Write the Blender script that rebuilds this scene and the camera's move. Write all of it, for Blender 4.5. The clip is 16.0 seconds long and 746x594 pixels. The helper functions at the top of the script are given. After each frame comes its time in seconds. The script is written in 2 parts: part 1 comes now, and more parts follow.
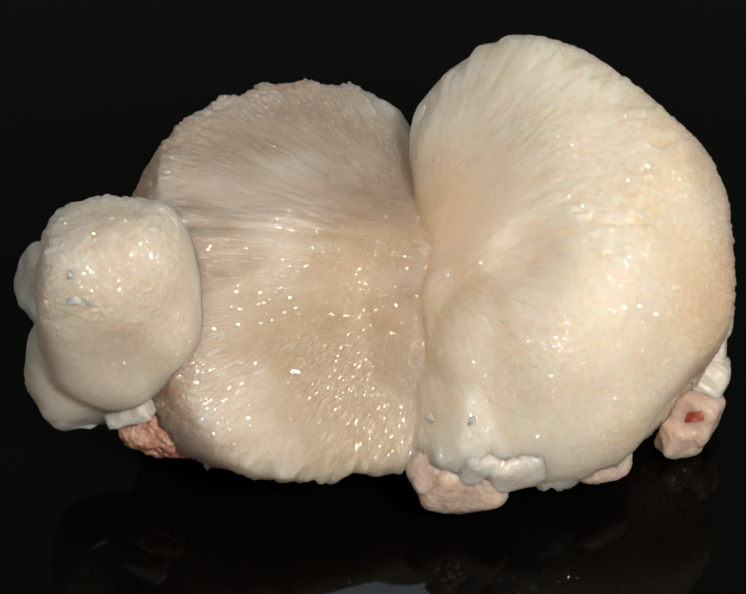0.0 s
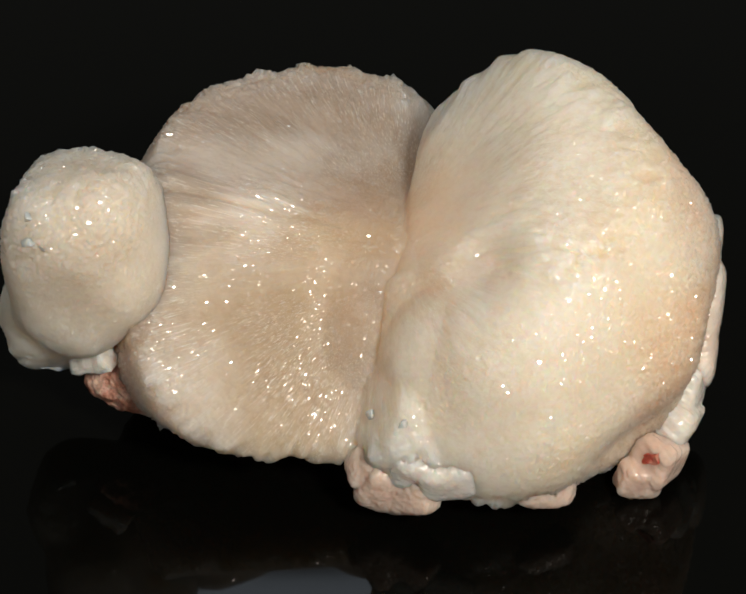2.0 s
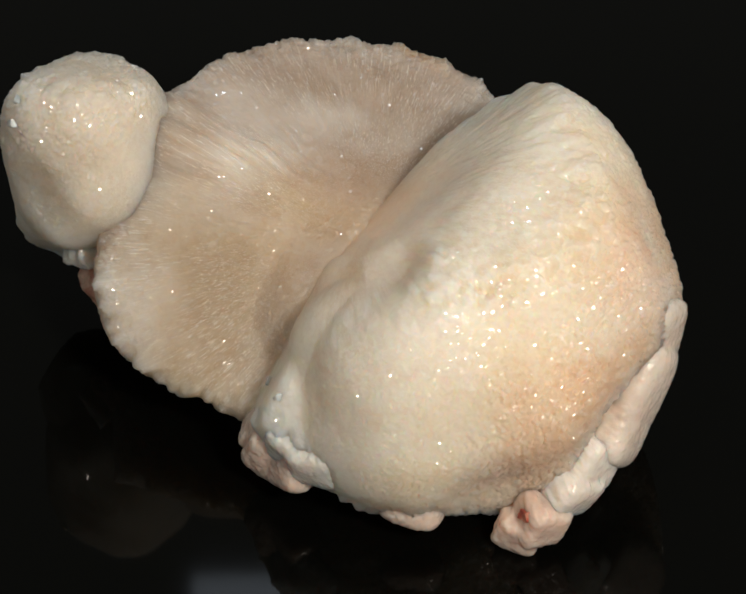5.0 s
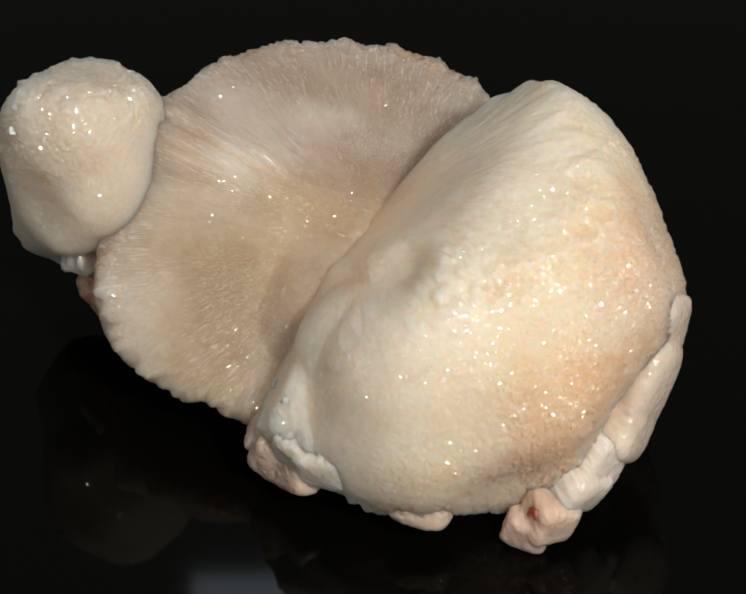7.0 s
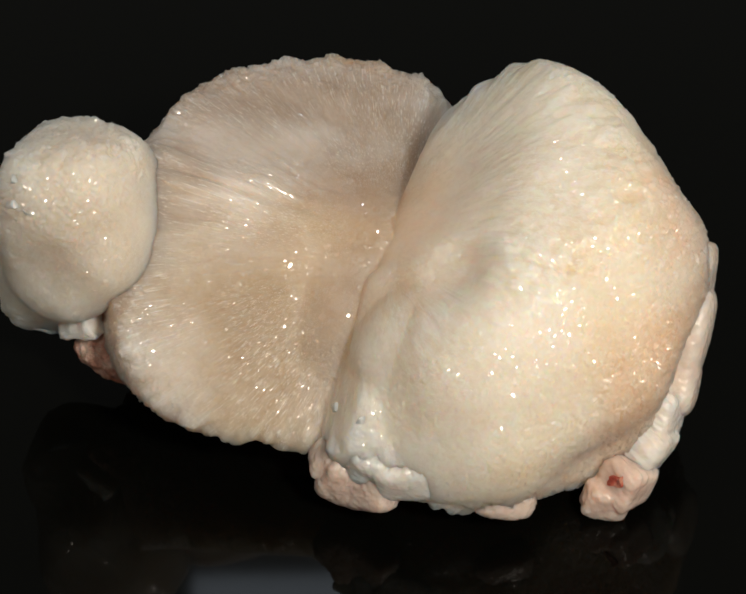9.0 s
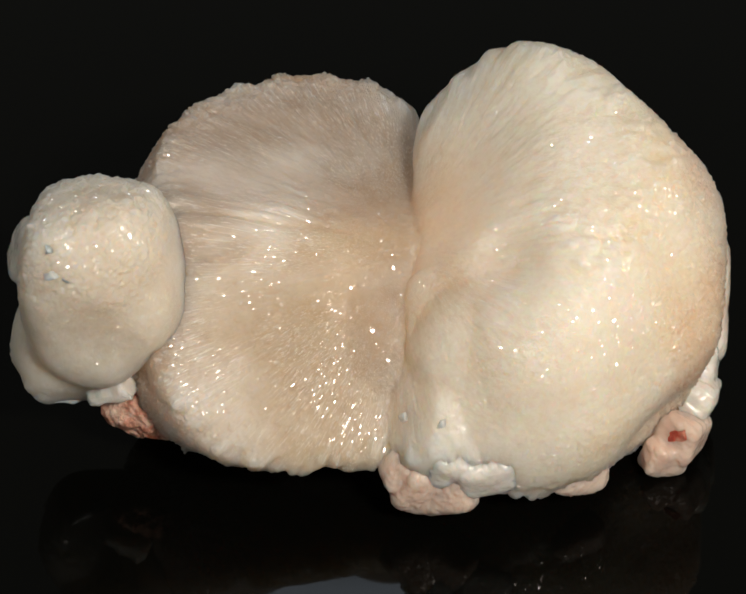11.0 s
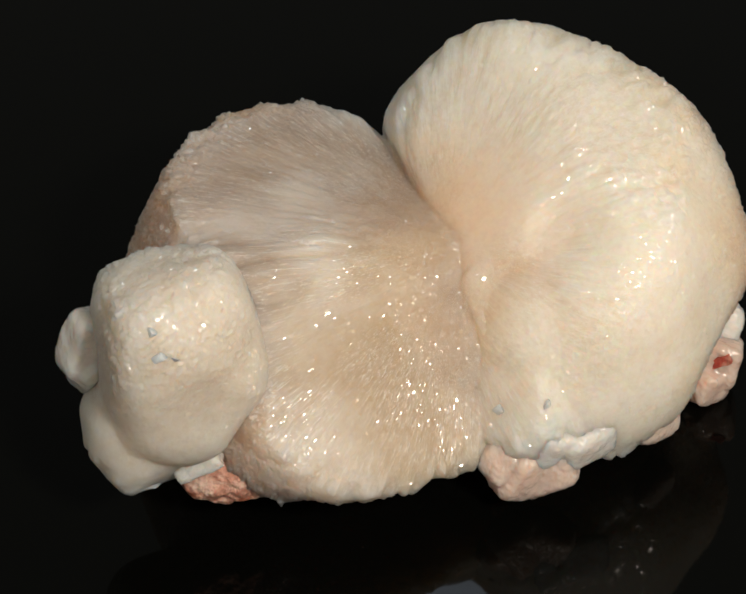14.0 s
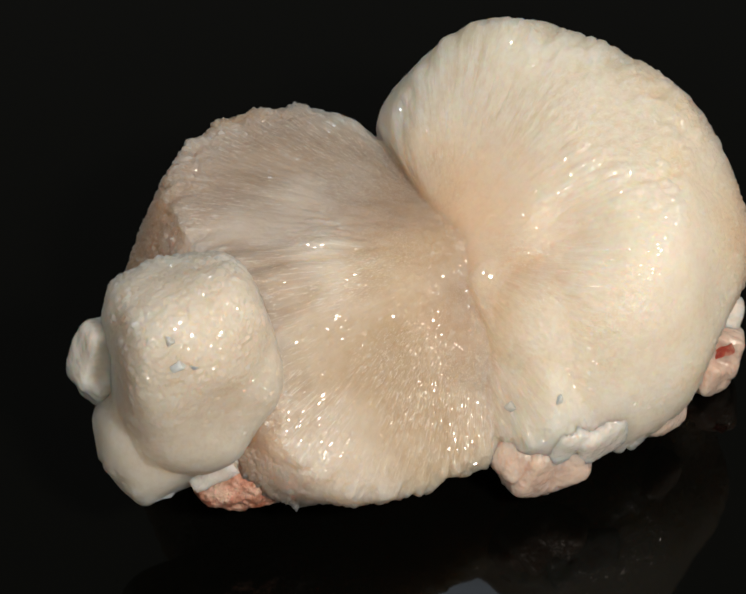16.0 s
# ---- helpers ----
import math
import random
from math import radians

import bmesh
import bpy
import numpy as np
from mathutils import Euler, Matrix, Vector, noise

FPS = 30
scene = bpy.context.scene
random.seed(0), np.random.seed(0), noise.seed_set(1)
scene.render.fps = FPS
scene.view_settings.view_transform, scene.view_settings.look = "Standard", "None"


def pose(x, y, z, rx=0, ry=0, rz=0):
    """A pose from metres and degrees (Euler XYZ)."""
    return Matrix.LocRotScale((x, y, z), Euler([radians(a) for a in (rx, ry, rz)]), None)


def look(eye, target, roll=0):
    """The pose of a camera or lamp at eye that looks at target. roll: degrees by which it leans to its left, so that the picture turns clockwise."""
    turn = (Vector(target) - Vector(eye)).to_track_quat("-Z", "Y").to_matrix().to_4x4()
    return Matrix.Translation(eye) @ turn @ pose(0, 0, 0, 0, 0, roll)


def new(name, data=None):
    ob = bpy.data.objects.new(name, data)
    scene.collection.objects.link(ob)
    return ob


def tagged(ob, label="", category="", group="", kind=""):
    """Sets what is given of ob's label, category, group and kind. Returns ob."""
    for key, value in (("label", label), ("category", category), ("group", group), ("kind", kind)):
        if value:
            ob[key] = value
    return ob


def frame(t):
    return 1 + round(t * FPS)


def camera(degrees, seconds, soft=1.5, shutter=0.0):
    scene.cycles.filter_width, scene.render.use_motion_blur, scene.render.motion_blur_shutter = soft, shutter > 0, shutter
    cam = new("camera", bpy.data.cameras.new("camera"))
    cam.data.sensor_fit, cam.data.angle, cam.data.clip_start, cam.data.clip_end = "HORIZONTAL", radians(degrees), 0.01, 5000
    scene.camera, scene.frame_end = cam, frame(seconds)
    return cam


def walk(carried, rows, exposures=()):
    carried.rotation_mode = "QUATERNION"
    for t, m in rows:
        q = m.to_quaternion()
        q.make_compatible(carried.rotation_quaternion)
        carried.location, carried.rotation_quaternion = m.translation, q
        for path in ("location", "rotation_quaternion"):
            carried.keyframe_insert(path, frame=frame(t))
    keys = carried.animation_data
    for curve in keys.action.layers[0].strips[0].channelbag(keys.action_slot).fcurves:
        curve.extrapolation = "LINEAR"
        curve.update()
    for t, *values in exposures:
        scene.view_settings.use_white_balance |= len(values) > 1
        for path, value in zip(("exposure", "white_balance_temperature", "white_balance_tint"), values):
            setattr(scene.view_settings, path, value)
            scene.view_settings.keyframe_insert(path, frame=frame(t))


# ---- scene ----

# ---------- camera: fixed on a tripod, looking down at a small turntable ----------
LIFT = 0.012  # height of the specimen's zero above the tabletop
cam = camera(16.443, 16.0, soft=1.9)
EYE = Vector((-0.00860, -0.34177, 0.29273 + LIFT))
AIM = EYE + Vector((0, 0.34177, -0.29273))
view = look(EYE, AIM, -1.152)
walk(cam, [(0, view), (16, view)], exposures=[(0, 0.0), (16, 0.0)])

# ---------- light: a dim studio, a warm key lamp, a soft fill, a cool panel high behind ----------
world = bpy.data.worlds.new("studio")
scene.world = world
world.use_nodes = True
world.node_tree.nodes["Background"].inputs[0].default_value = (1.0, 1.0, 0.91, 1)
world.node_tree.nodes["Background"].inputs[1].default_value = 0.165


def area(name, eye, target, size, watts, colour):
    data = bpy.data.lights.new(name, "AREA")
    data.shape, data.size, data.energy, data.color = "DISK", size, watts, colour
    ob = new(name, data)
    ob.matrix_world = look(eye, target)
    return ob


area("key_lamp", (0.19, -0.385, 0.41), (0.0, -0.02, 0.03), 0.08, 2.42, (1.0, 0.87, 0.74))
area("fill_lamp", (-0.20, -0.36, 0.36), (0.0, -0.02, 0.03), 0.06, 0.19, (1.0, 0.885, 0.755))
panel = area("back_panel", (-0.012, 0.69, 0.957), (-0.02, -0.055, 0.0), 0.23, 0.6, (0.78, 0.88, 1.0))
panel.data.shape = "SQUARE"


# ---------- materials ----------
def node_material(name):
    m = bpy.data.materials.new(name)
    m.use_nodes = True
    nt = m.node_tree
    return m, nt, nt.nodes["Principled BSDF"]


def ramp(nt, fac, stops):
    n = nt.nodes.new("ShaderNodeValToRGB")
    while len(n.color_ramp.elements) < len(stops):
        n.color_ramp.elements.new(0.5)
    for el, (at, col) in zip(n.color_ramp.elements, stops):
        el.position, el.color = at, (*col, 1)
    nt.links.new(fac, n.inputs[0])
    return n.outputs[0]


def vmath(nt, op, a, b=None):
    n = nt.nodes.new("ShaderNodeVectorMath")
    n.operation = op
    for i, v in enumerate((a, b)):
        if v is None:
            continue
        if isinstance(v, (tuple, list)):
            n.inputs[i].default_value = v
        elif isinstance(v, (int, float)):
            n.inputs["Scale"].default_value = v
        else:
            nt.links.new(v, n.inputs[i])
    return n


def smath(nt, op, a, b=0.0, clamp=False):
    n = nt.nodes.new("ShaderNodeMath")
    n.operation, n.use_clamp = op, clamp
    for i, v in enumerate((a, b)):
        if isinstance(v, (int, float)):
            n.inputs[i].default_value = v
        else:
            nt.links.new(v, n.inputs[i])
    return n.outputs[0]


def noise_tex(nt, vec, scale, detail=4.0, rough=0.55):
    n = nt.nodes.new("ShaderNodeTexNoise")
    n.inputs["Scale"].default_value, n.inputs["Detail"].default_value, n.inputs["Roughness"].default_value = scale, detail, rough
    nt.links.new(vec, n.inputs["Vector"])
    return n.outputs["Fac"]


def mix(nt, fac, a, b, blend="MIX"):
    n = nt.nodes.new("ShaderNodeMix")
    n.data_type, n.blend_type = "RGBA", blend
    for sock, v in ((n.inputs[0], fac), (n.inputs[6], a), (n.inputs[7], b)):
        if isinstance(v, (int, float)):
            sock.default_value = v
        elif isinstance(v, (tuple, list)):
            sock.default_value = (*v, 1)
        else:
            nt.links.new(v, sock)
    return n.outputs[2]


def fibre_material(name, core, palettes, reach, rough=0.34, glint=0.26, tilt=0.36, sparkle=0.40, druse_relief=0.22):
    """Radiating zeolite fibres, milky and half clear: streaks run out from core where a face is sheared along them, and the ends
    of the fibres are a fine druse; crusted towards reach (metres). glint: the share of long cleavage slivers that shine,
    tilt: how far they lean, sparkle: the share of tiny crystal ends that shine."""
    m, nt, bsdf = node_material(name)
    coords = nt.nodes.new("ShaderNodeTexCoord")
    co = coords.outputs["Object"]
    rel = vmath(nt, "SUBTRACT", co, core)
    dist = vmath(nt, "LENGTH", rel.outputs[0]).outputs["Value"]
    ray = vmath(nt, "NORMALIZE", rel.outputs[0]).outputs[0]
    along = smath(nt, "ABSOLUTE", vmath(nt, "DOT_PRODUCT", ray, coords.outputs["Normal"]).outputs["Value"])
    sheared = smath(nt, "MULTIPLY", smath(nt, "SUBTRACT", 0.95, along), 2.6, True)
    streak = noise_tex(nt, ray, 30, 4, 0.6)
    fine = noise_tex(nt, ray, 120, 3, 0.6)
    cloud = noise_tex(nt, co, 60, 4, 0.5)
    mottle = noise_tex(nt, co, 260, 4, 0.6)
    grain = noise_tex(nt, co, 1500, 3, 0.6)
    bundles = noise_tex(nt, vmath(nt, "ADD", co, (2.7, 0.6, 3.3)).outputs[0], 70, 3, 0.5)
    bare = smath(nt, "MULTIPLY", sheared, smath(nt, "MULTIPLY", smath(nt, "SUBTRACT", bundles, 0.36), 4.5, True))
    where = smath(nt, "ADD", smath(nt, "DIVIDE", dist, reach), smath(nt, "MULTIPLY", smath(nt, "SUBTRACT", cloud, 0.5), 0.40))
    rows = [ramp(nt, where, [(0.22, near), (0.46, pale), (0.68, pale), (0.80, band), (0.92, crust)]) for near, pale, band, crust in palettes]
    base = rows[-1]
    if len(rows) > 1:
        grown = nt.nodes.new("ShaderNodeAttribute")
        grown.attribute_name = "growth"
        parts = nt.nodes.new("ShaderNodeSeparateColor")
        nt.links.new(grown.outputs["Color"], parts.inputs[0])
        for k in range(len(rows) - 1):
            base = mix(nt, parts.outputs[k], base, rows[k])
    tint = ramp(nt, streak, [(0.34, (0.84, 0.78, 0.71)), (0.60, (1.0, 1.0, 1.0))])
    base = mix(nt, smath(nt, "MULTIPLY", bare, 0.6), base, tint, "MULTIPLY")
    thread = smath(nt, "MULTIPLY", smath(nt, "MULTIPLY", smath(nt, "SUBTRACT", fine, 0.53), 4.0, True), bare)
    base = mix(nt, thread, base, (0.93, 0.90, 0.85))
    spots = ramp(nt, mottle, [(0.30, (0.90, 0.84, 0.78)), (0.46, (1, 1, 1)), (0.70, (1, 0.98, 0.96))])
    base = mix(nt, 0.3, base, spots, "MULTIPLY")
    frost = ramp(nt, noise_tex(nt, co, 850, 3, 0.65), [(0.34, (0.86, 0.80, 0.74)), (0.56, (1, 1, 1))])
    base = mix(nt, 0.3, base, frost, "MULTIPLY")
    patch = noise_tex(nt, vmath(nt, "ADD", co, (3.1, 1.7, 0.4)).outputs[0], 48, 3, 0.5)
    base = mix(nt, ramp(nt, patch, [(0.48, (0, 0, 0)), (0.70, (0.40, 0.40, 0.40))]), base, (0.92, 0.90, 0.86))
    blush = noise_tex(nt, vmath(nt, "ADD", co, (7.3, 0.2, 5.4)).outputs[0], 70, 3, 0.5)
    base = mix(nt, ramp(nt, blush, [(0.54, (0, 0, 0)), (0.74, (0.22, 0.22, 0.22))]), base, (0.82, 0.68, 0.60))
    nt.links.new(base, bsdf.inputs["Base Color"])
    bsdf.inputs["Subsurface Weight"].default_value = 1.0
    bsdf.inputs["Subsurface Radius"].default_value = (1.0, 0.78, 0.58)
    bsdf.inputs["Subsurface Scale"].default_value = 0.016
    bsdf.inputs["IOR"].default_value = 1.5
    dull = smath(nt, "SUBTRACT", rough + 0.28, smath(nt, "MULTIPLY", bare, 0.28))
    nt.links.new(smath(nt, "ADD", smath(nt, "MULTIPLY", streak, 0.25), smath(nt, "SUBTRACT", dull, 0.12)), bsdf.inputs["Roughness"])
    nt.links.new(smath(nt, "ADD", smath(nt, "MULTIPLY", bare, 0.25), 0.22), bsdf.inputs["Specular IOR Level"])
    lines = smath(nt, "ADD", smath(nt, "MULTIPLY", streak, 0.75), smath(nt, "MULTIPLY", fine, 0.40))
    height = smath(nt, "ADD", smath(nt, "MULTIPLY", lines, bare), smath(nt, "MULTIPLY", grain, druse_relief))
    height = smath(nt, "ADD", height, smath(nt, "MULTIPLY", noise_tex(nt, co, 650, 3, 0.6), 0.14))
    bump = nt.nodes.new("ShaderNodeBump")
    bump.inputs["Strength"].default_value, bump.inputs["Distance"].default_value = 0.7, 0.0005
    nt.links.new(height, bump.inputs["Height"])
    nt.links.new(bump.outputs[0], bsdf.inputs["Normal"])

    def facets(vector, w, share, lean_by, strength, roughness, scale=1.0):
        """Flat cells, each tilted its own way with the stone, of which a share mirrors the lamps."""
        cells = nt.nodes.new("ShaderNodeTexVoronoi")
        cells.inputs["Scale"].default_value = scale
        nt.links.new(vector, cells.inputs["Vector"])
        if w is not None:
            cells.voronoi_dimensions = "4D"
            nt.links.new(w, cells.inputs["W"])
        off = vmath(nt, "SCALE", vmath(nt, "SUBTRACT", cells.outputs["Color"], (0.5, 0.5, 0.5)).outputs[0], lean_by * 2).outputs[0]
        facet = vmath(nt, "NORMALIZE", vmath(nt, "ADD", coords.outputs["Normal"], off).outputs[0]).outputs[0]
        turned = nt.nodes.new("ShaderNodeVectorTransform")
        turned.vector_type, turned.convert_from, turned.convert_to = "NORMAL", "OBJECT", "WORLD"
        nt.links.new(facet, turned.inputs[0])
        pick = nt.nodes.new("ShaderNodeTexWhiteNoise")
        nt.links.new(cells.outputs["Color"], pick.inputs["Vector"])
        shine = smath(nt, "MULTIPLY", smath(nt, "LESS_THAN", pick.outputs["Value"], share), strength)
        gloss = nt.nodes.new("ShaderNodeBsdfGlossy")
        gloss.inputs["Roughness"].default_value = roughness
        nt.links.new(shine, gloss.inputs["Color"])
        nt.links.new(turned.outputs[0], gloss.inputs["Normal"])
        return gloss.outputs[0]

    cluster = noise_tex(nt, vmath(nt, "ADD", co, (1.9, 4.1, 2.2)).outputs[0], 85, 2, 0.5)
    chance = smath(nt, "MULTIPLY", smath(nt, "MULTIPLY", smath(nt, "SUBTRACT", cluster, 0.44), 6.0, True), glint)
    chance = smath(nt, "MULTIPLY", chance, sheared)
    slivers = facets(vmath(nt, "SCALE", ray, 280.0).outputs[0], smath(nt, "MULTIPLY", dist, 190.0), chance, tilt, 0.20, 0.18)
    dust = noise_tex(nt, vmath(nt, "ADD", co, (4.4, 2.1, 6.2)).outputs[0], 110, 2, 0.5)
    rare = smath(nt, "MULTIPLY", smath(nt, "MULTIPLY", smath(nt, "SUBTRACT", dust, 0.36), 4.0, True), sparkle)
    rare = smath(nt, "MULTIPLY", rare, smath(nt, "SUBTRACT", 1.0, smath(nt, "MULTIPLY", sheared, 0.85)))
    druse = facets(co, None, rare, 0.5, 0.45, 0.12, 2500.0)
    total = bsdf.outputs[0]
    for shiny in (slivers, druse):
        both = nt.nodes.new("ShaderNodeAddShader")
        nt.links.new(total, both.inputs[0])
        nt.links.new(shiny, both.inputs[1])
        total = both.outputs[0]
    nt.links.new(total, nt.nodes["Material Output"].inputs["Surface"])
    return m


def stone_material(name, a, b, c, scale, rough=0.6):
    m, nt, bsdf = node_material(name)
    co = nt.nodes.new("ShaderNodeTexCoord").outputs["Object"]
    big, small = noise_tex(nt, co, scale, 4, 0.6), noise_tex(nt, co, scale * 6, 4, 0.6)
    base = ramp(nt, big, [(0.34, a), (0.5, b), (0.64, c)])
    base = mix(nt, 0.5, base, ramp(nt, small, [(0.3, (0.6, 0.55, 0.5)), (0.6, (1, 1, 1))]), "MULTIPLY")
    nt.links.new(base, bsdf.inputs["Base Color"])
    bsdf.inputs["Roughness"].default_value = rough
    bsdf.inputs["Subsurface Weight"].default_value = 0.2
    bsdf.inputs["Subsurface Scale"].default_value = 0.002
    bump = nt.nodes.new("ShaderNodeBump")
    bump.inputs["Strength"].default_value, bump.inputs["Distance"].default_value = 0.8, 0.0008
    nt.links.new(small, bump.inputs["Height"])
    nt.links.new(bump.outputs[0], bsdf.inputs["Normal"])
    return m


def crystal_material(name, colour):
    """Pearly, half-clear cleavage plates."""
    m, nt, bsdf = node_material(name)
    co = nt.nodes.new("ShaderNodeTexCoord").outputs["Object"]
    cloud, grain = noise_tex(nt, co, 160, 4, 0.6), noise_tex(nt, co, 700, 3, 0.6)
    dark = tuple(0.72 * v for v in colour)
    nt.links.new(ramp(nt, cloud, [(0.3, dark), (0.65, colour)]), bsdf.inputs["Base Color"])
    bsdf.inputs["Roughness"].default_value = 0.18
    bsdf.inputs["Subsurface Weight"].default_value = 1.0
    bsdf.inputs["Subsurface Radius"].default_value = (1.0, 0.75, 0.6)
    bsdf.inputs["Subsurface Scale"].default_value = 0.004
    bump = nt.nodes.new("ShaderNodeBump")
    bump.inputs["Strength"].default_value, bump.inputs["Distance"].default_value = 0.5, 0.0005
    nt.links.new(grain, bump.inputs["Height"])
    nt.links.new(bump.outputs[0], bsdf.inputs["Normal"])
    return m


WAIST = (0.0, -0.015, 0.020 + LIFT)
M_BODY = fibre_material("cream_fibre", WAIST, [
    ((0.86, 0.64, 0.44), (0.91, 0.86, 0.76), (0.86, 0.76, 0.60), (0.78, 0.56, 0.39)),
    ((0.49, 0.36, 0.26), (0.50, 0.41, 0.335), (0.56, 0.465, 0.40), (0.68, 0.45, 0.30)),
    ((0.52, 0.40, 0.26), (0.57, 0.465, 0.345), (0.67, 0.57, 0.48), (0.68, 0.46, 0.31)),
    ((0.84, 0.70, 0.52), (0.88, 0.81, 0.69), (0.88, 0.81, 0.71), (0.82, 0.67, 0.53))], 0.055)
M_LUMP = fibre_material("milky_druse", (-0.046, -0.022, 0.016 + LIFT), [((0.76, 0.72, 0.63), (0.71, 0.65, 0.56), (0.66, 0.56, 0.46), (0.62, 0.48, 0.37))], 0.046, 0.42, 0.10, 0.5, 0.30, 0.30)
M_RED = stone_material("pink_red_matrix", (0.34, 0.12, 0.07), (0.68, 0.36, 0.27), (0.78, 0.56, 0.46), 240)
M_STAIN = stone_material("red_stain", (0.45, 0.05, 0.03), (0.62, 0.12, 0.08), (0.70, 0.30, 0.22), 500, 0.35)
M_PLATE = crystal_material("pearly_crystal", (0.88, 0.78, 0.70))
M_CLEAR = crystal_material("clear_crystal", (0.95, 0.90, 0.84))
M_PINK = crystal_material("pink_crystal", (0.84, 0.66, 0.57))

M_BLACK, nt, bsdf = node_material("polished_black_acrylic")
bsdf.inputs["Base Color"].default_value = (0.0016, 0.0018, 0.0015, 1)
bsdf.inputs["Roughness"].default_value, bsdf.inputs["IOR"].default_value = 0.05, 1.2

# ---------- setting ----------
MM = 0.001


def mesh_from(name, verts, faces, material, smooth=True):
    me = bpy.data.meshes.new(name)
    me.from_pydata(verts, [], faces)
    me.materials.append(material)
    me.shade_smooth() if smooth else me.shade_flat()
    return me


def table_sheet():
    bm = bmesh.new()
    bmesh.ops.create_grid(bm, x_segments=8, y_segments=8, size=1.5)
    bmesh.ops.solidify(bm, geom=bm.faces[:], thickness=0.006)
    me = bpy.data.meshes.new("tabletop")
    bm.to_mesh(me)
    me.materials.append(M_BLACK)
    ob = tagged(new("tabletop", me), "polished black acrylic sheet under the mineral specimen", "tabletop", kind="structure")
    top = max(v.co.z for v in me.vertices)
    ob.location.z = -top
    return ob


table_sheet()


# ---------- shape tools for the mineral ----------
def lattice(ix, iy, iz, seed):
    h = (ix * 374761393 + iy * 668265263 + iz * 1442695041 + seed * 974711) & 0x7FFFFFFF
    h = ((h ^ (h >> 13)) * 1274126177) & 0x7FFFFFFF
    return ((h ^ (h >> 16)) & 0xFFFFF) / 0xFFFFF * 2 - 1


def soft_noise(p, seed=0):
    """Smooth value noise in -1..1 for an array of points."""
    i = np.floor(p).astype(np.int64)
    q = p - i
    q = q * q * (3 - 2 * q)
    out = 0
    for dx in (0, 1):
        for dy in (0, 1):
            for dz in (0, 1):
                w = (q[:, 0] if dx else 1 - q[:, 0]) * (q[:, 1] if dy else 1 - q[:, 1]) * (q[:, 2] if dz else 1 - q[:, 2])
                out = out + w * lattice(i[:, 0] + dx, i[:, 1] + dy, i[:, 2] + dz, seed)
    return out


def cube_sphere(n):
    """Unit directions and quads of a cube blown up to a sphere, n quads along an edge."""
    dirs, faces, index = [], [], {}
    g = np.tan(np.linspace(-math.pi / 4, math.pi / 4, n + 1))
    for axis in range(3):
        for sign in (-1, 1):
            ids = np.empty((n + 1, n + 1), int)
            for a in range(n + 1):
                for b in range(n + 1):
                    key = [0, 0, 0]
                    key[axis], key[(axis + 1) % 3], key[(axis + 2) % 3] = (n if sign > 0 else 0), a, b
                    key = tuple(key)
                    if key not in index:
                        index[key] = len(dirs)
                        dirs.append((g[key[0]], g[key[1]], g[key[2]]))
                    ids[a, b] = index[key]
            quads = np.stack([ids[:-1, :-1], ids[1:, :-1], ids[1:, 1:], ids[:-1, 1:]], -1).reshape(-1, 4)
            faces.append(quads if sign > 0 else quads[:, ::-1])
    d = np.array(dirs)
    return d / np.linalg.norm(d, axis=1)[:, None], np.concatenate(faces)


def spread(n):
    """n directions spread evenly over the sphere."""
    i = np.arange(n) + 0.5
    up, turn = np.arccos(1 - 2 * i / n), math.pi * (1 + 5 ** 0.5) * i
    return np.stack([np.cos(turn) * np.sin(up), np.sin(turn) * np.sin(up), np.cos(up)], 1)


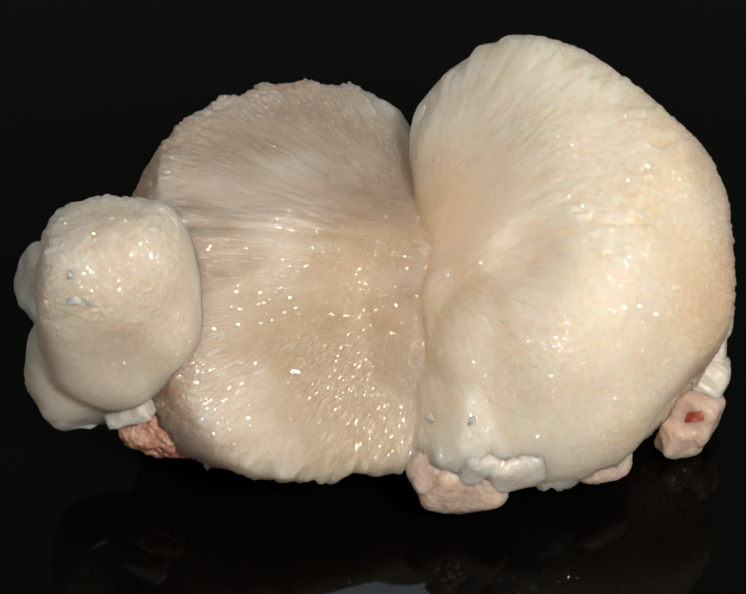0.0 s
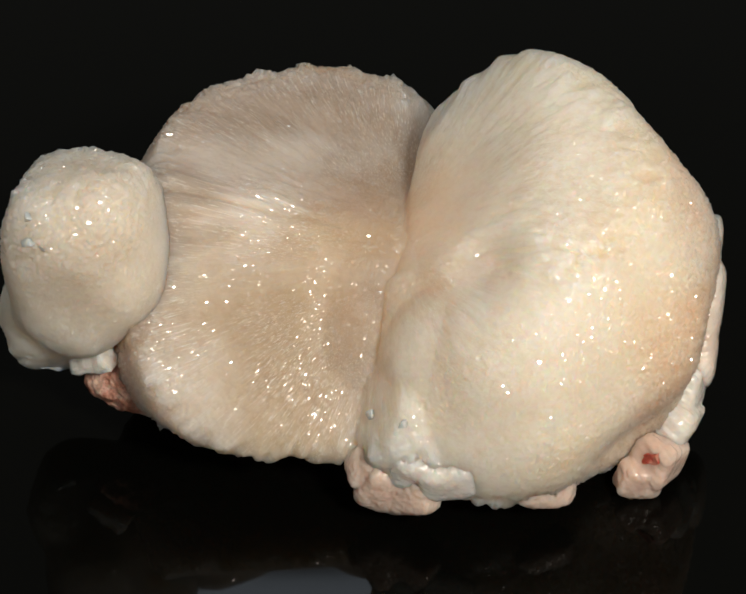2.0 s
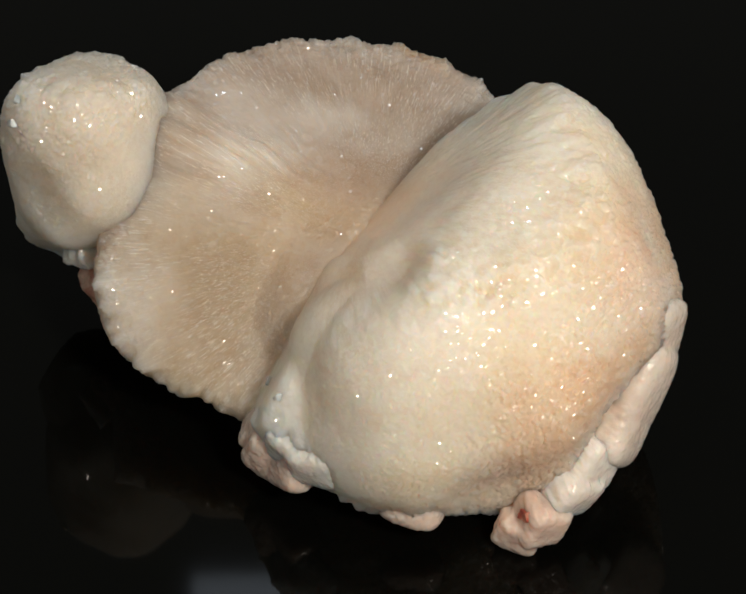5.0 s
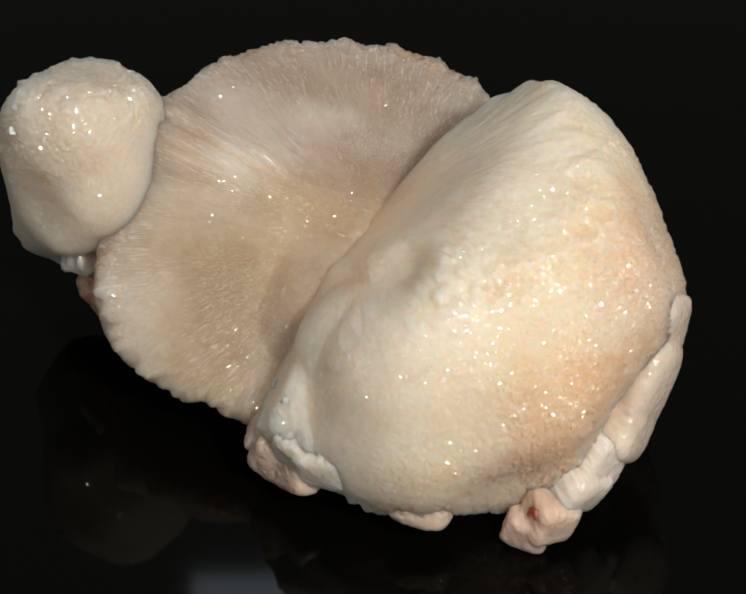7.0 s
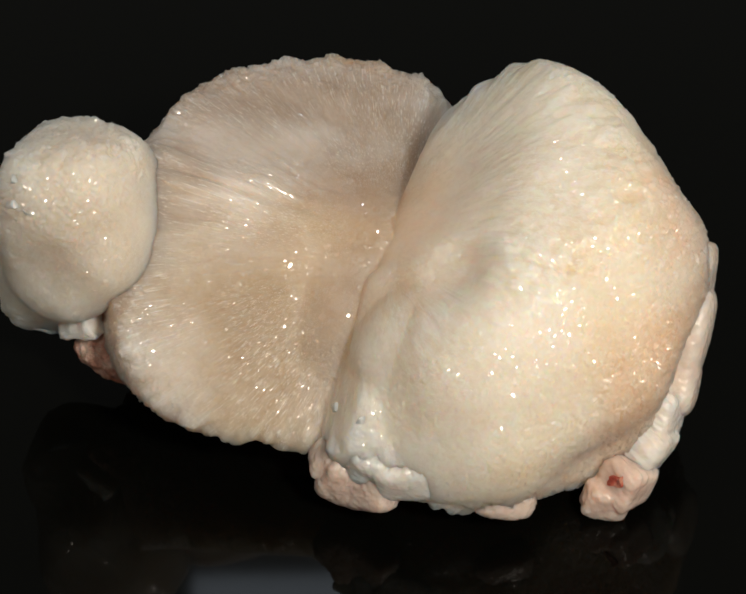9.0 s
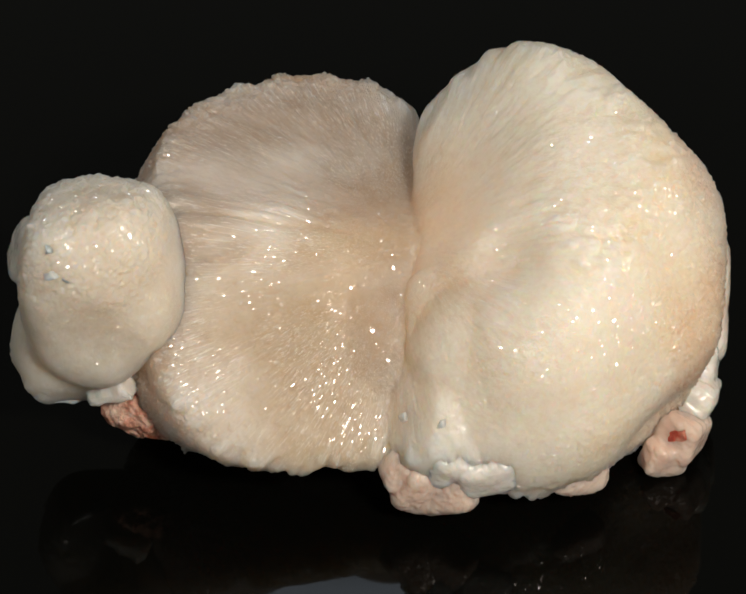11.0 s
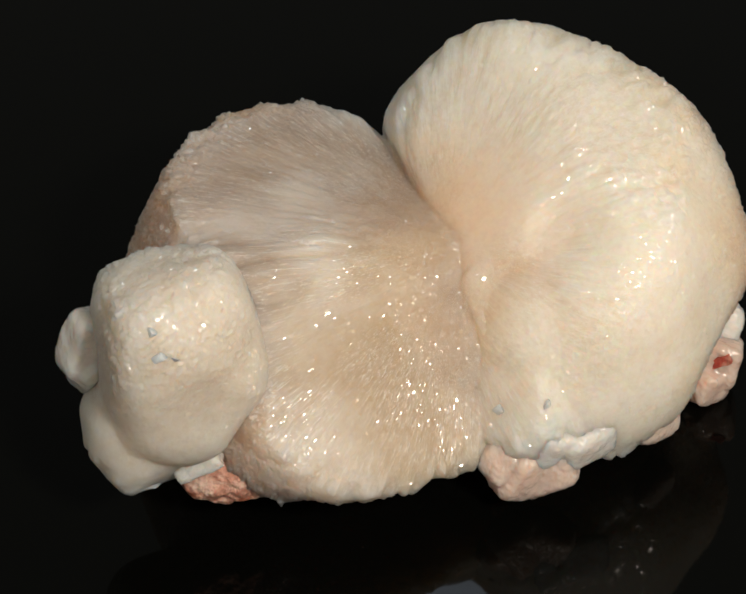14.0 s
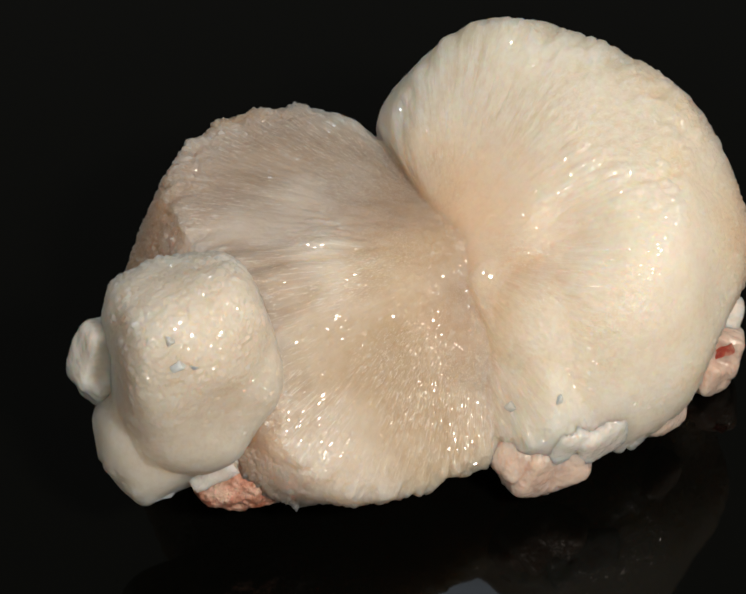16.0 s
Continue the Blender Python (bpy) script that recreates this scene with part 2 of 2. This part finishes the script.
def sheaf(name, n, centre, axes, square, core, fibre, lumps, material, parent, label, seed, under=-11.9):
    """A sheaf of fibres grown together: a squarish ellipsoid, ribbed along the rays from core,
    and broken off flat at the height under (mm)."""
    d, faces = cube_sphere(n)
    base = (np.abs(d / np.array(axes)) ** square).sum(1) ** (-1 / square)
    p = np.array(centre) + d * base[:, None]
    face_n = np.cross(p[faces[:, 2]] - p[faces[:, 0]], p[faces[:, 3]] - p[faces[:, 1]])
    normal = np.zeros_like(p)
    for k in range(4):
        np.add.at(normal, faces[:, k], face_n)
    normal /= np.linalg.norm(normal, axis=1)[:, None]
    rel = p - np.array(core)
    far = np.linalg.norm(rel, axis=1)
    ray = rel / far[:, None]
    end = np.abs((ray * normal).sum(1))
    grow = np.clip(far / 30, 0.1, 1.2)
    rise = fibre * grow * (1.0 * soft_noise(ray * 8, seed) + (1 - 0.6 * end) * (0.5 * soft_noise(ray * 20, seed + 1) + 0.3 * soft_noise(ray * 45, seed + 2)))
    rise += lumps * (soft_noise(p / 7.5, seed + 3) + 0.35 * soft_noise(p / 2.6, seed + 4) + 0.28 * soft_noise(p / 0.8, seed + 5))
    crust = np.clip((far - 38) / 10, 0, 1) * 0.28
    rise += crust * (soft_noise(p / 0.95, seed + 8) + 0.6 * soft_noise(p / 2.2, seed + 9))
    p = p + normal * rise[:, None]
    low = np.minimum(p[:, 2] - under, 0)
    p[:, 2] = np.maximum(p[:, 2] - low * 0.9, -LIFT / MM + 0.05)
    p[:, 2] += LIFT / MM
    ob = new(name, mesh_from(name, (p * MM).tolist(), faces.tolist(), material))
    ob.parent = parent
    return tagged(ob, label)


def lobe(centre, axes, square=2.5, swells=(), under=-11.9, turn=(0, 0, 0), cuts=(), crisp=12.0, teeth=0.0):
    return dict(centre=np.array(centre, float), axes=np.array(axes, float), square=square, swells=swells, under=under,
                spin=np.array(pose(0, 0, 0, *turn).to_3x3()), cuts=np.array(cuts, float), crisp=crisp, teeth=teeth)


def lobe_reach(d, l):
    """How far a lobe's surface lies from its centre in the directions d, and how near that is to the rim of a flat face."""
    local = d @ l["spin"]
    reach = (np.abs(local / l["axes"]) ** l["square"]).sum(1) ** (-1 / l["square"])
    if len(l["swells"]):
        n = len(l["swells"])
        reach = reach * np.exp(np.exp(-(1 - d @ spread(n).T) * n / 3.0) @ np.array(l["swells"]))
    rim = np.zeros(len(d))
    if len(l["cuts"]):
        k = l["crisp"]
        slope = np.maximum(d @ (l["cuts"][:, :3] / l["cuts"][:, 3:]).T, 0)
        flat = (slope ** k).sum(1) ** (1 / k)
        rim = np.exp(-(np.log(np.maximum(flat * reach, 1e-6)) / 0.10) ** 2)
        reach = (reach ** -k + flat ** k) ** (-1 / k)
    return reach, rim


def relax(p, edges, times, share):
    for _ in range(times):
        total, count = np.zeros_like(p), np.bincount(edges.ravel(), minlength=len(p))
        for k in range(3):
            total[:, k] = np.bincount(edges[:, 0], p[edges[:, 1], k], len(p)) + np.bincount(edges[:, 1], p[edges[:, 0], k], len(p))
        p = p + (total / np.maximum(count, 1)[:, None] - p) * share
    return p


def grown_together(name, lobes, voxel, core, fibre, lumps, crust, material, parent, label, seed, n=110):
    """Several lobes of fibres that have grown into one mass, with filleted joints, ribbed along the rays from core (mm)."""
    d, quads = cube_sphere(n)
    verts, faces = [], []
    for l in lobes:
        reach, rim = lobe_reach(d, l)
        p = l["centre"] + d * reach[:, None]
        rel = p - np.array(core)
        far = np.linalg.norm(rel, axis=1)
        ray = rel / far[:, None]
        jag = soft_noise(ray * 15, seed + 6) + 0.8 * soft_noise(ray * 34, seed + 7)
        p = p + d * (l["teeth"] * rim * np.clip((far - 12) / 18, 0, 1) * jag)[:, None]
        low = np.minimum(p[:, 2] - l["under"], 0)
        p[:, 2] -= low * 0.9
        faces.append(quads + len(d) * len(verts))
        verts.append(p)
    rough = new("rough", mesh_from("rough", np.concatenate(verts).tolist(), np.concatenate(faces).tolist(), material))
    fuse = rough.modifiers.new("fuse", "REMESH")
    fuse.mode, fuse.voxel_size, fuse.adaptivity = "VOXEL", voxel, 0.0
    me = bpy.data.meshes.new_from_object(rough.evaluated_get(bpy.context.evaluated_depsgraph_get()))
    bpy.data.objects.remove(rough)
    me.name = name
    p, edges = np.empty(len(me.vertices) * 3, np.float32), np.empty(len(me.edges) * 2, np.int32)
    me.vertices.foreach_get("co", p)
    me.edges.foreach_get("vertices", edges)
    p, edges = p.reshape(-1, 3).astype(float), edges.reshape(-1, 2)
    p = relax(p, edges, 2, 0.5)
    # which lobe each place belongs to, and how near a joint it lies
    gaps = []
    for l in lobes:
        rel = p - l["centre"]
        long = np.linalg.norm(rel, axis=1)
        gaps.append(np.abs(long - lobe_reach(rel / np.maximum(long, 1e-6)[:, None], l)[0]))
    gaps = np.array(gaps)
    order = np.sort(gaps, axis=0)
    joint = np.exp(-(order[min(1, len(lobes) - 1)] / 1.0) ** 2) if len(lobes) > 1 else np.zeros(len(p))
    p = relax(p, edges, 9, (0.5 * joint)[:, None])
    share = np.exp(-gaps / 0.9)
    share /= share.sum(0)
    me.vertices.foreach_set("co", p.astype(np.float32).ravel())
    me.update()
    normal = np.empty(len(p) * 3, np.float32)
    me.vertices.foreach_get("normal", normal)
    normal = normal.reshape(-1, 3)
    rel = p - np.array(core)
    far = np.linalg.norm(rel, axis=1)
    ray = rel / far[:, None]
    end = np.abs((ray * normal).sum(1))
    grow = np.clip(far / 30, 0.1, 1.2)
    rise = fibre * grow * (0.5 * soft_noise(ray * 7, seed) + (1 - end ** 2) * (0.40 * soft_noise(ray * 22, seed + 1) + 0.45 * soft_noise(ray * 48, seed + 2)))
    rise += lumps * (soft_noise(p / 8, seed + 3) + 0.25 * soft_noise(p / 3.2, seed + 4))
    # the druse grows coarser towards the rims, whose crystal ends stand out as small teeth
    edge = np.clip((far / np.percentile(far, 98) - 0.70) / 0.18, 0, 1)
    rise += crust * (0.14 + edge) * (soft_noise(p / 0.55, seed + 8) + 0.5 * soft_noise(p / 1.3, seed + 9))
    # an outer shell of crystals that starts at a broken ledge
    shell = far + 1.6 * soft_noise(ray * 6, seed + 12) + 0.7 * soft_noise(ray * 22, seed + 13)
    rise -= 0.25 * np.clip((shell - 47.2) / 0.6, 0, 1) * (fibre > 0.2)
    rise += 0.14 * np.clip((far - 30) / 10, 0, 1) * np.clip(soft_noise(p / 4.5, seed + 11), -0.3, 0.6) * (fibre > 0.2)
    p = p + normal * rise[:, None]
    p[:, 2] = np.maximum(p[:, 2] + LIFT / MM, 0.05)
    me.vertices.foreach_set("co", (p * MM).astype(np.float32).ravel())
    tint = np.ones((len(p), 4), np.float32)
    for k in range(3):
        tint[:, k] = share[k] if k < len(lobes) else 0
    me.attributes.new("growth", "FLOAT_COLOR", "POINT").data.foreach_set("color", tint.ravel())
    me.materials.clear()
    me.materials.append(material)
    me.shade_smooth()
    me.update()
    ob = new(name, me)
    ob.parent = parent
    return tagged(ob, label)


def shard(name, at, size, turn, material, parent, label, seed, sides=22, rough=0.6):
    """A broken, angular crystal: the hull of scattered corners, with worn edges (mm and degrees)."""
    rnd = random.Random(seed)
    bm = bmesh.new()
    for _ in range(sides):
        v = Vector([rnd.choice((-1, 1)) * rnd.uniform(0.55, 1.0) for _ in range(3)])
        bm.verts.new((v.x * size[0] / 2, v.y * size[1] / 2, v.z * size[2] / 2))
    hull = bmesh.ops.convex_hull(bm, input=bm.verts[:])
    bmesh.ops.delete(bm, geom=[g for g in set(hull["geom_interior"] + hull["geom_unused"]) if isinstance(g, bmesh.types.BMVert)], context="VERTS")
    bmesh.ops.subdivide_edges(bm, edges=bm.edges[:], cuts=3, use_grid_fill=True)
    bmesh.ops.smooth_vert(bm, verts=bm.verts[:], factor=0.5, use_axis_x=True, use_axis_y=True, use_axis_z=True)
    m = pose(at[0], at[1], at[2] + LIFT / MM, *turn)
    for v in bm.verts:
        v.co += Vector(noise.noise_vector(v.co * 0.45 + Vector((seed, 0, 0)))) * rough
        v.co += Vector(noise.noise_vector(v.co * 1.5 + Vector((0, seed, 0)))) * rough * 0.4
        v.co = m @ v.co
        v.co.z = max(v.co.z, 0.03)
        v.co *= MM
    me = bpy.data.meshes.new(name)
    bm.to_mesh(me)
    bm.free()
    me.materials.append(material)
    ob = new(name, me)
    ob.parent = parent
    return tagged(ob, label)


# ---------- the mineral specimen ----------
def mineral_specimen():
    base = tagged(new("mineral_specimen"), "cream bow-tie zeolite crystal cluster on polished black sheet", "mineral specimen")
    waist = (0, -15, 20)
    # the two wings of the bow-tie with the lobe and the peach plate at their waist, and the knob beside them
    right = lobe((22, -13, 13), (32.5, 36.0, 35.0), 2.5,
                 [0.016, -0.075, -0.014, -0.526, 0.123, -0.241, 0.098, -0.135, -0.054, -0.029, -0.058, -0.365, 0.017, -0.212, -0.237, 0.001, -0.089, 0.255, -0.02, -0.131, -0.066, -0.039, -0.393, -0.261, -0.036, -0.093, -0.319, -0.075, -0.094, -0.028, -0.02, 0.059, 0.004, 0.047, -0.171, 0.002],
                 -8.5, (0, 0, 0), [(-0.56, -0.23, 0.79, 22.6), (0.08, -0.23, 0.97, 27.5), (0.1, -0.4, -0.91, 28.9), (-0.97, -0.05, -0.2, 20.0)], 22.0, 1.1)
    upper = lobe((-22, -4, 8), (27.6, 31.8, 25.4), 2.6,
                 [-0.175, 0.162, 0.265, 0.268, 0.103, -0.179, 0.015, 0.153, -0.537, -0.076, 0.592, 0.028, 0.168, 0.163, 0.115, -0.657, -0.004, -0.05, 0.07, -0.004, -0.189, 0.002, 0.046, -0.005, 0, -0.009, 0, 0, 0, 0],
                 -3, (0, 0, 0), [(0.19, 0.1, 0.98, 20.8)], 26.0, 1.4)
    lower = lobe((-20, -24, 6), (22.4, 22.6, 28.0), 2.6,
                 [0.233, 0.161, 0.037, -0.168, 0.111, -0.059, 0.112, 0.003, 0.1, -0.392, -0.209, -0.003, 0, -0.077, 0.353, -0.01, 0.046, -0.016, 0.25, 0.126, 0, -0.042, 0.101, 0.067, -0.256, 0, -0.292, -0.181, 0.009, -0.247],
                 -5.5, (0, 0, 0), [(0.28, -0.53, 0.8, 16.0), (0.2, -0.70, 0.68, 12.9), (0.0, -0.35, -0.94, 13.8), (0.08, 0.56, 0.83, 22.6)], 20.0, 1.2)
    front = lobe((9, -34, 6), (12.6, 11, 11.5), 2.4,
                 [-0.132, 0.125, -0.048, 0.163, 0.06, -0.007, 0.112, 0.002, 0.135, -0.013, 0.106, 0.024, 0.001, 0.119], -6, (0, 0, 0),
                 [(-0.77, -0.42, 0.48, 10.0), (0.35, -0.80, 0.48, 10.4)], 20.0, 0.8)
    plate = lobe((11.0, -28.6, 23.3), (12.2, 7.5, 1.8), 5.0, (), -3, (36, -23, -8.2))
    bridge = lobe((15, -28, 12), (15.5, 14.5, 15), 2.2)
    shoulder = lobe((16.5, -20, 17.5), (13, 12, 12.6), 2.1)
    grown_together("bow_tie", [right, upper, lower, front, plate, bridge, shoulder], 0.24, waist, 0.24, 0.26, 0.34, M_BODY, base, "cream fans of radiating fibres grown together", 11, 150)
    knob = lobe((-49.8, -28.5, 22), (13.8, 13.8, 22.2), 2.5,
                [0.03, 0.05, -0.02, 0.06, -0.03, 0.04, 0.0, 0.05, -0.04, 0.06, 0.02, -0.03, 0.04, 0.0, 0.05, -0.05, 0.03, 0.0], 1.5, (0, 0, 0),
                [(-1.0, 0.02, 0.06, 12.0), (-0.12, 0.2, 0.97, 19.2), (0.62, -0.40, -0.67, 13.8), (-0.3, -0.66, -0.69, 15.6)], 10.0, 0.6)
    skirt = lobe((-56.2, -28.2, 10.0), (9.9, 9.8, 10.6), 2.6, (0.05, -0.04, 0.07, 0.0, -0.05, 0.06, -0.03, 0.05, 0.04, -0.06, 0.02, 0.05), 0.8, (0, 0, 0), [(-0.86, -0.30, -0.42, 9.0), (0.25, -0.80, -0.55, 9.0)], 14.0, 0.8)
    grown_together("knob", [knob, skirt], 0.24, (-46, -26, 14), 0.2, 0.75, 0.20, M_LUMP, base, "rounded milky white crystal knob", 41)
    # tiny clear crystals on the knob and on the lobe at the waist
    for at, size, turn, seed in (((-54.6, -39.0, 39.0), 2.2, 20, 61), ((-54.2, -40.9, 35.6), 2.4, 50, 62), ((-52.1, -41.3, 34.9), 1.7, 10, 63),
                                 ((0.6, -39.4, 7.8), 2.4, 35, 64), ((6.5, -44.1, 11.6), 2.2, 65, 65)):
        shard("crystal", at, (size, size * 0.7, size * 0.8), (turn, 25, turn), M_CLEAR, base, "tiny glassy clear crystal", seed, 14, 0.12)
    # broken crystals along the lower edge
    grown_together("crystal", [lobe((0.4, -41.6, -1.4), (3.4, 3.2, 3.4), 4, (), -11, (20, 30, 40)), lobe((3.6, -42.4, -3.4), (4.6, 3.6, 4.8), 5, (), -11, (10, 25, 20)),
                               lobe((7.6, -42.6, -3.2), (4.4, 3.6, 4.2), 5, (), -11, (-8, -20, -15))],
                   0.22, (7, -32, 8), 0.8, 0.4, 0.09, M_PINK, base, "pinkish pearly crystal mass", 71, 40)
    grown_together("crystal", [lobe((8.4, -44.0, 1.8), (4.2, 2.6, 4.2), 4, (), -11, (18, 12, 8)), lobe((14.2, -43.8, 1.0), (5.2, 2.6, 4.2), 4, (), -11, (14, -8, 12))],
                   0.22, (9, -30, 12), 0.7, 0.3, 0.07, M_CLEAR, base, "glassy clear crystal plate", 73, 40)
    grown_together("crystal", [lobe((28, -36.5, -3.8), (5.5, 4.2, 3.6), 3, (), -11, (0, 10, 30))], 0.25, (20, -20, 10), 0.3, 0.4, 0.12, M_PINK, base, "pinkish cream crystal nub", 75, 40)
    # plates and blocks at the end of the large fan
    grown_together("plate", [lobe((48.6, 0.8, 15.8), (2.1, 5.6, 7.8), 3, (), -11, (-28, 0, 0)), lobe((49.5, -4, 9.2), (2.6, 6.2, 8.6), 3, (), -11, (-34, 4, 3)),
                             lobe((49.1, -9, 3.5), (3.2, 5.6, 5.8), 3, (), -11, (-42, 0, 5))],
                   0.25, (20, -5, 10), 0.3, 0.3, 0.08, M_PLATE, base, "pearly white crystal plate", 81, 40)
    grown_together("crystal", [lobe((47.6, -15.5, 1.2), (3.4, 5.0, 4.4), 4, (), -11, (-34, 0, -8)), lobe((46.9, -20.0, -2.4), (3.6, 4.6, 4.4), 5, (), -11, (-25, 15, -18))],
                   0.22, (25, -10, 12), 0.8, 0.4, 0.07, M_CLEAR, base, "pearly white crystal block", 83, 40)
    grown_together("crystal", [lobe((45.2, -25.2, -5.6), (4.0, 3.8, 4.2), 5, (), -11, (-15, 10, -28)), lobe((42.8, -27.8, -8.6), (3.9, 2.6, 3.3), 5, (), -11.9, (5, 12, 25))],
                   0.22, (25, -10, 12), 0.6, 0.35, 0.07, M_PINK, base, "clear pink crystal block", 85, 40)
    shard("red_stain", (44.7, -28.0, -3.2), (4.4, 2.2, 2.2), (0, -30, -30), M_STAIN, base, "bright red iron stain", 87, 22, 0.5)
    # clear crystal behind the knob, red matrix below it and under the whole
    grown_together("crystal", [lobe((-62, -21, 23.5), (4, 3.5, 6), 4, (), 0, (0, 20, 10)), lobe((-62.5, -22, 19), (3, 3, 4), 4, (), 0, (20, -20, 30))],
                   0.3, (-50, -20, 20), 0.6, 0.6, 0.08, M_CLEAR, base, "glassy clear crystal", 91, 40)
    shard("crystal", (-56, -31, 4), (8, 5, 6), (10, 20, 30), M_CLEAR, base, "glassy clear crystal", 92)
    shard("crystal", (-49, -34, 6.5), (9, 5, 5), (-10, -20, -10), M_CLEAR, base, "glassy clear crystal", 93)
    sheaf("matrix", 70, (-40.5, -29, 0.2), (11, 8.2, 5.6), 2.4, (-43, -20, 0), 0.8, 1.0, M_RED, base, "rough pink-red iron-stained matrix", 95, -6)
    sheaf("matrix", 60, (-4, -6, -7), (36, 26, 6), 2.6, (0, 0, 0), 0.8, 1.2, M_RED, base, "rough pink-red matrix underneath", 97)
    return base


SPECIMEN = mineral_specimen()


# ---------- the turn of the hidden turntable ----------
def motions():
    turns = [(0, 0), (0.5, -1.27), (1, -4.78), (1.5, -9.12), (2, -13.88), (2.5, -18.34), (3, -22.94), (3.5, -28.36), (4, -33.43), (4.7, -39.2), (5.2, -41.8), (5.75, -42.7),
             (6.5, -41.45), (7, -39.23), (7.5, -35.74), (8, -31.46), (8.5, -26.98), (9, -22.52), (9.5, -18.25), (10, -14.1), (10.5, -10.05), (11, -6.1), (11.5, -2.19),
             (12, 1.53), (12.5, 5.58), (13, 10.01), (13.5, 13.46), (14, 16.24), (14.5, 19.2), (15, 20.46), (15.5, 20.87), (16, 19.17)]
    walk(SPECIMEN, [(t, pose(0, 0, 0, 0, 0, a)) for t, a in turns])


motions()
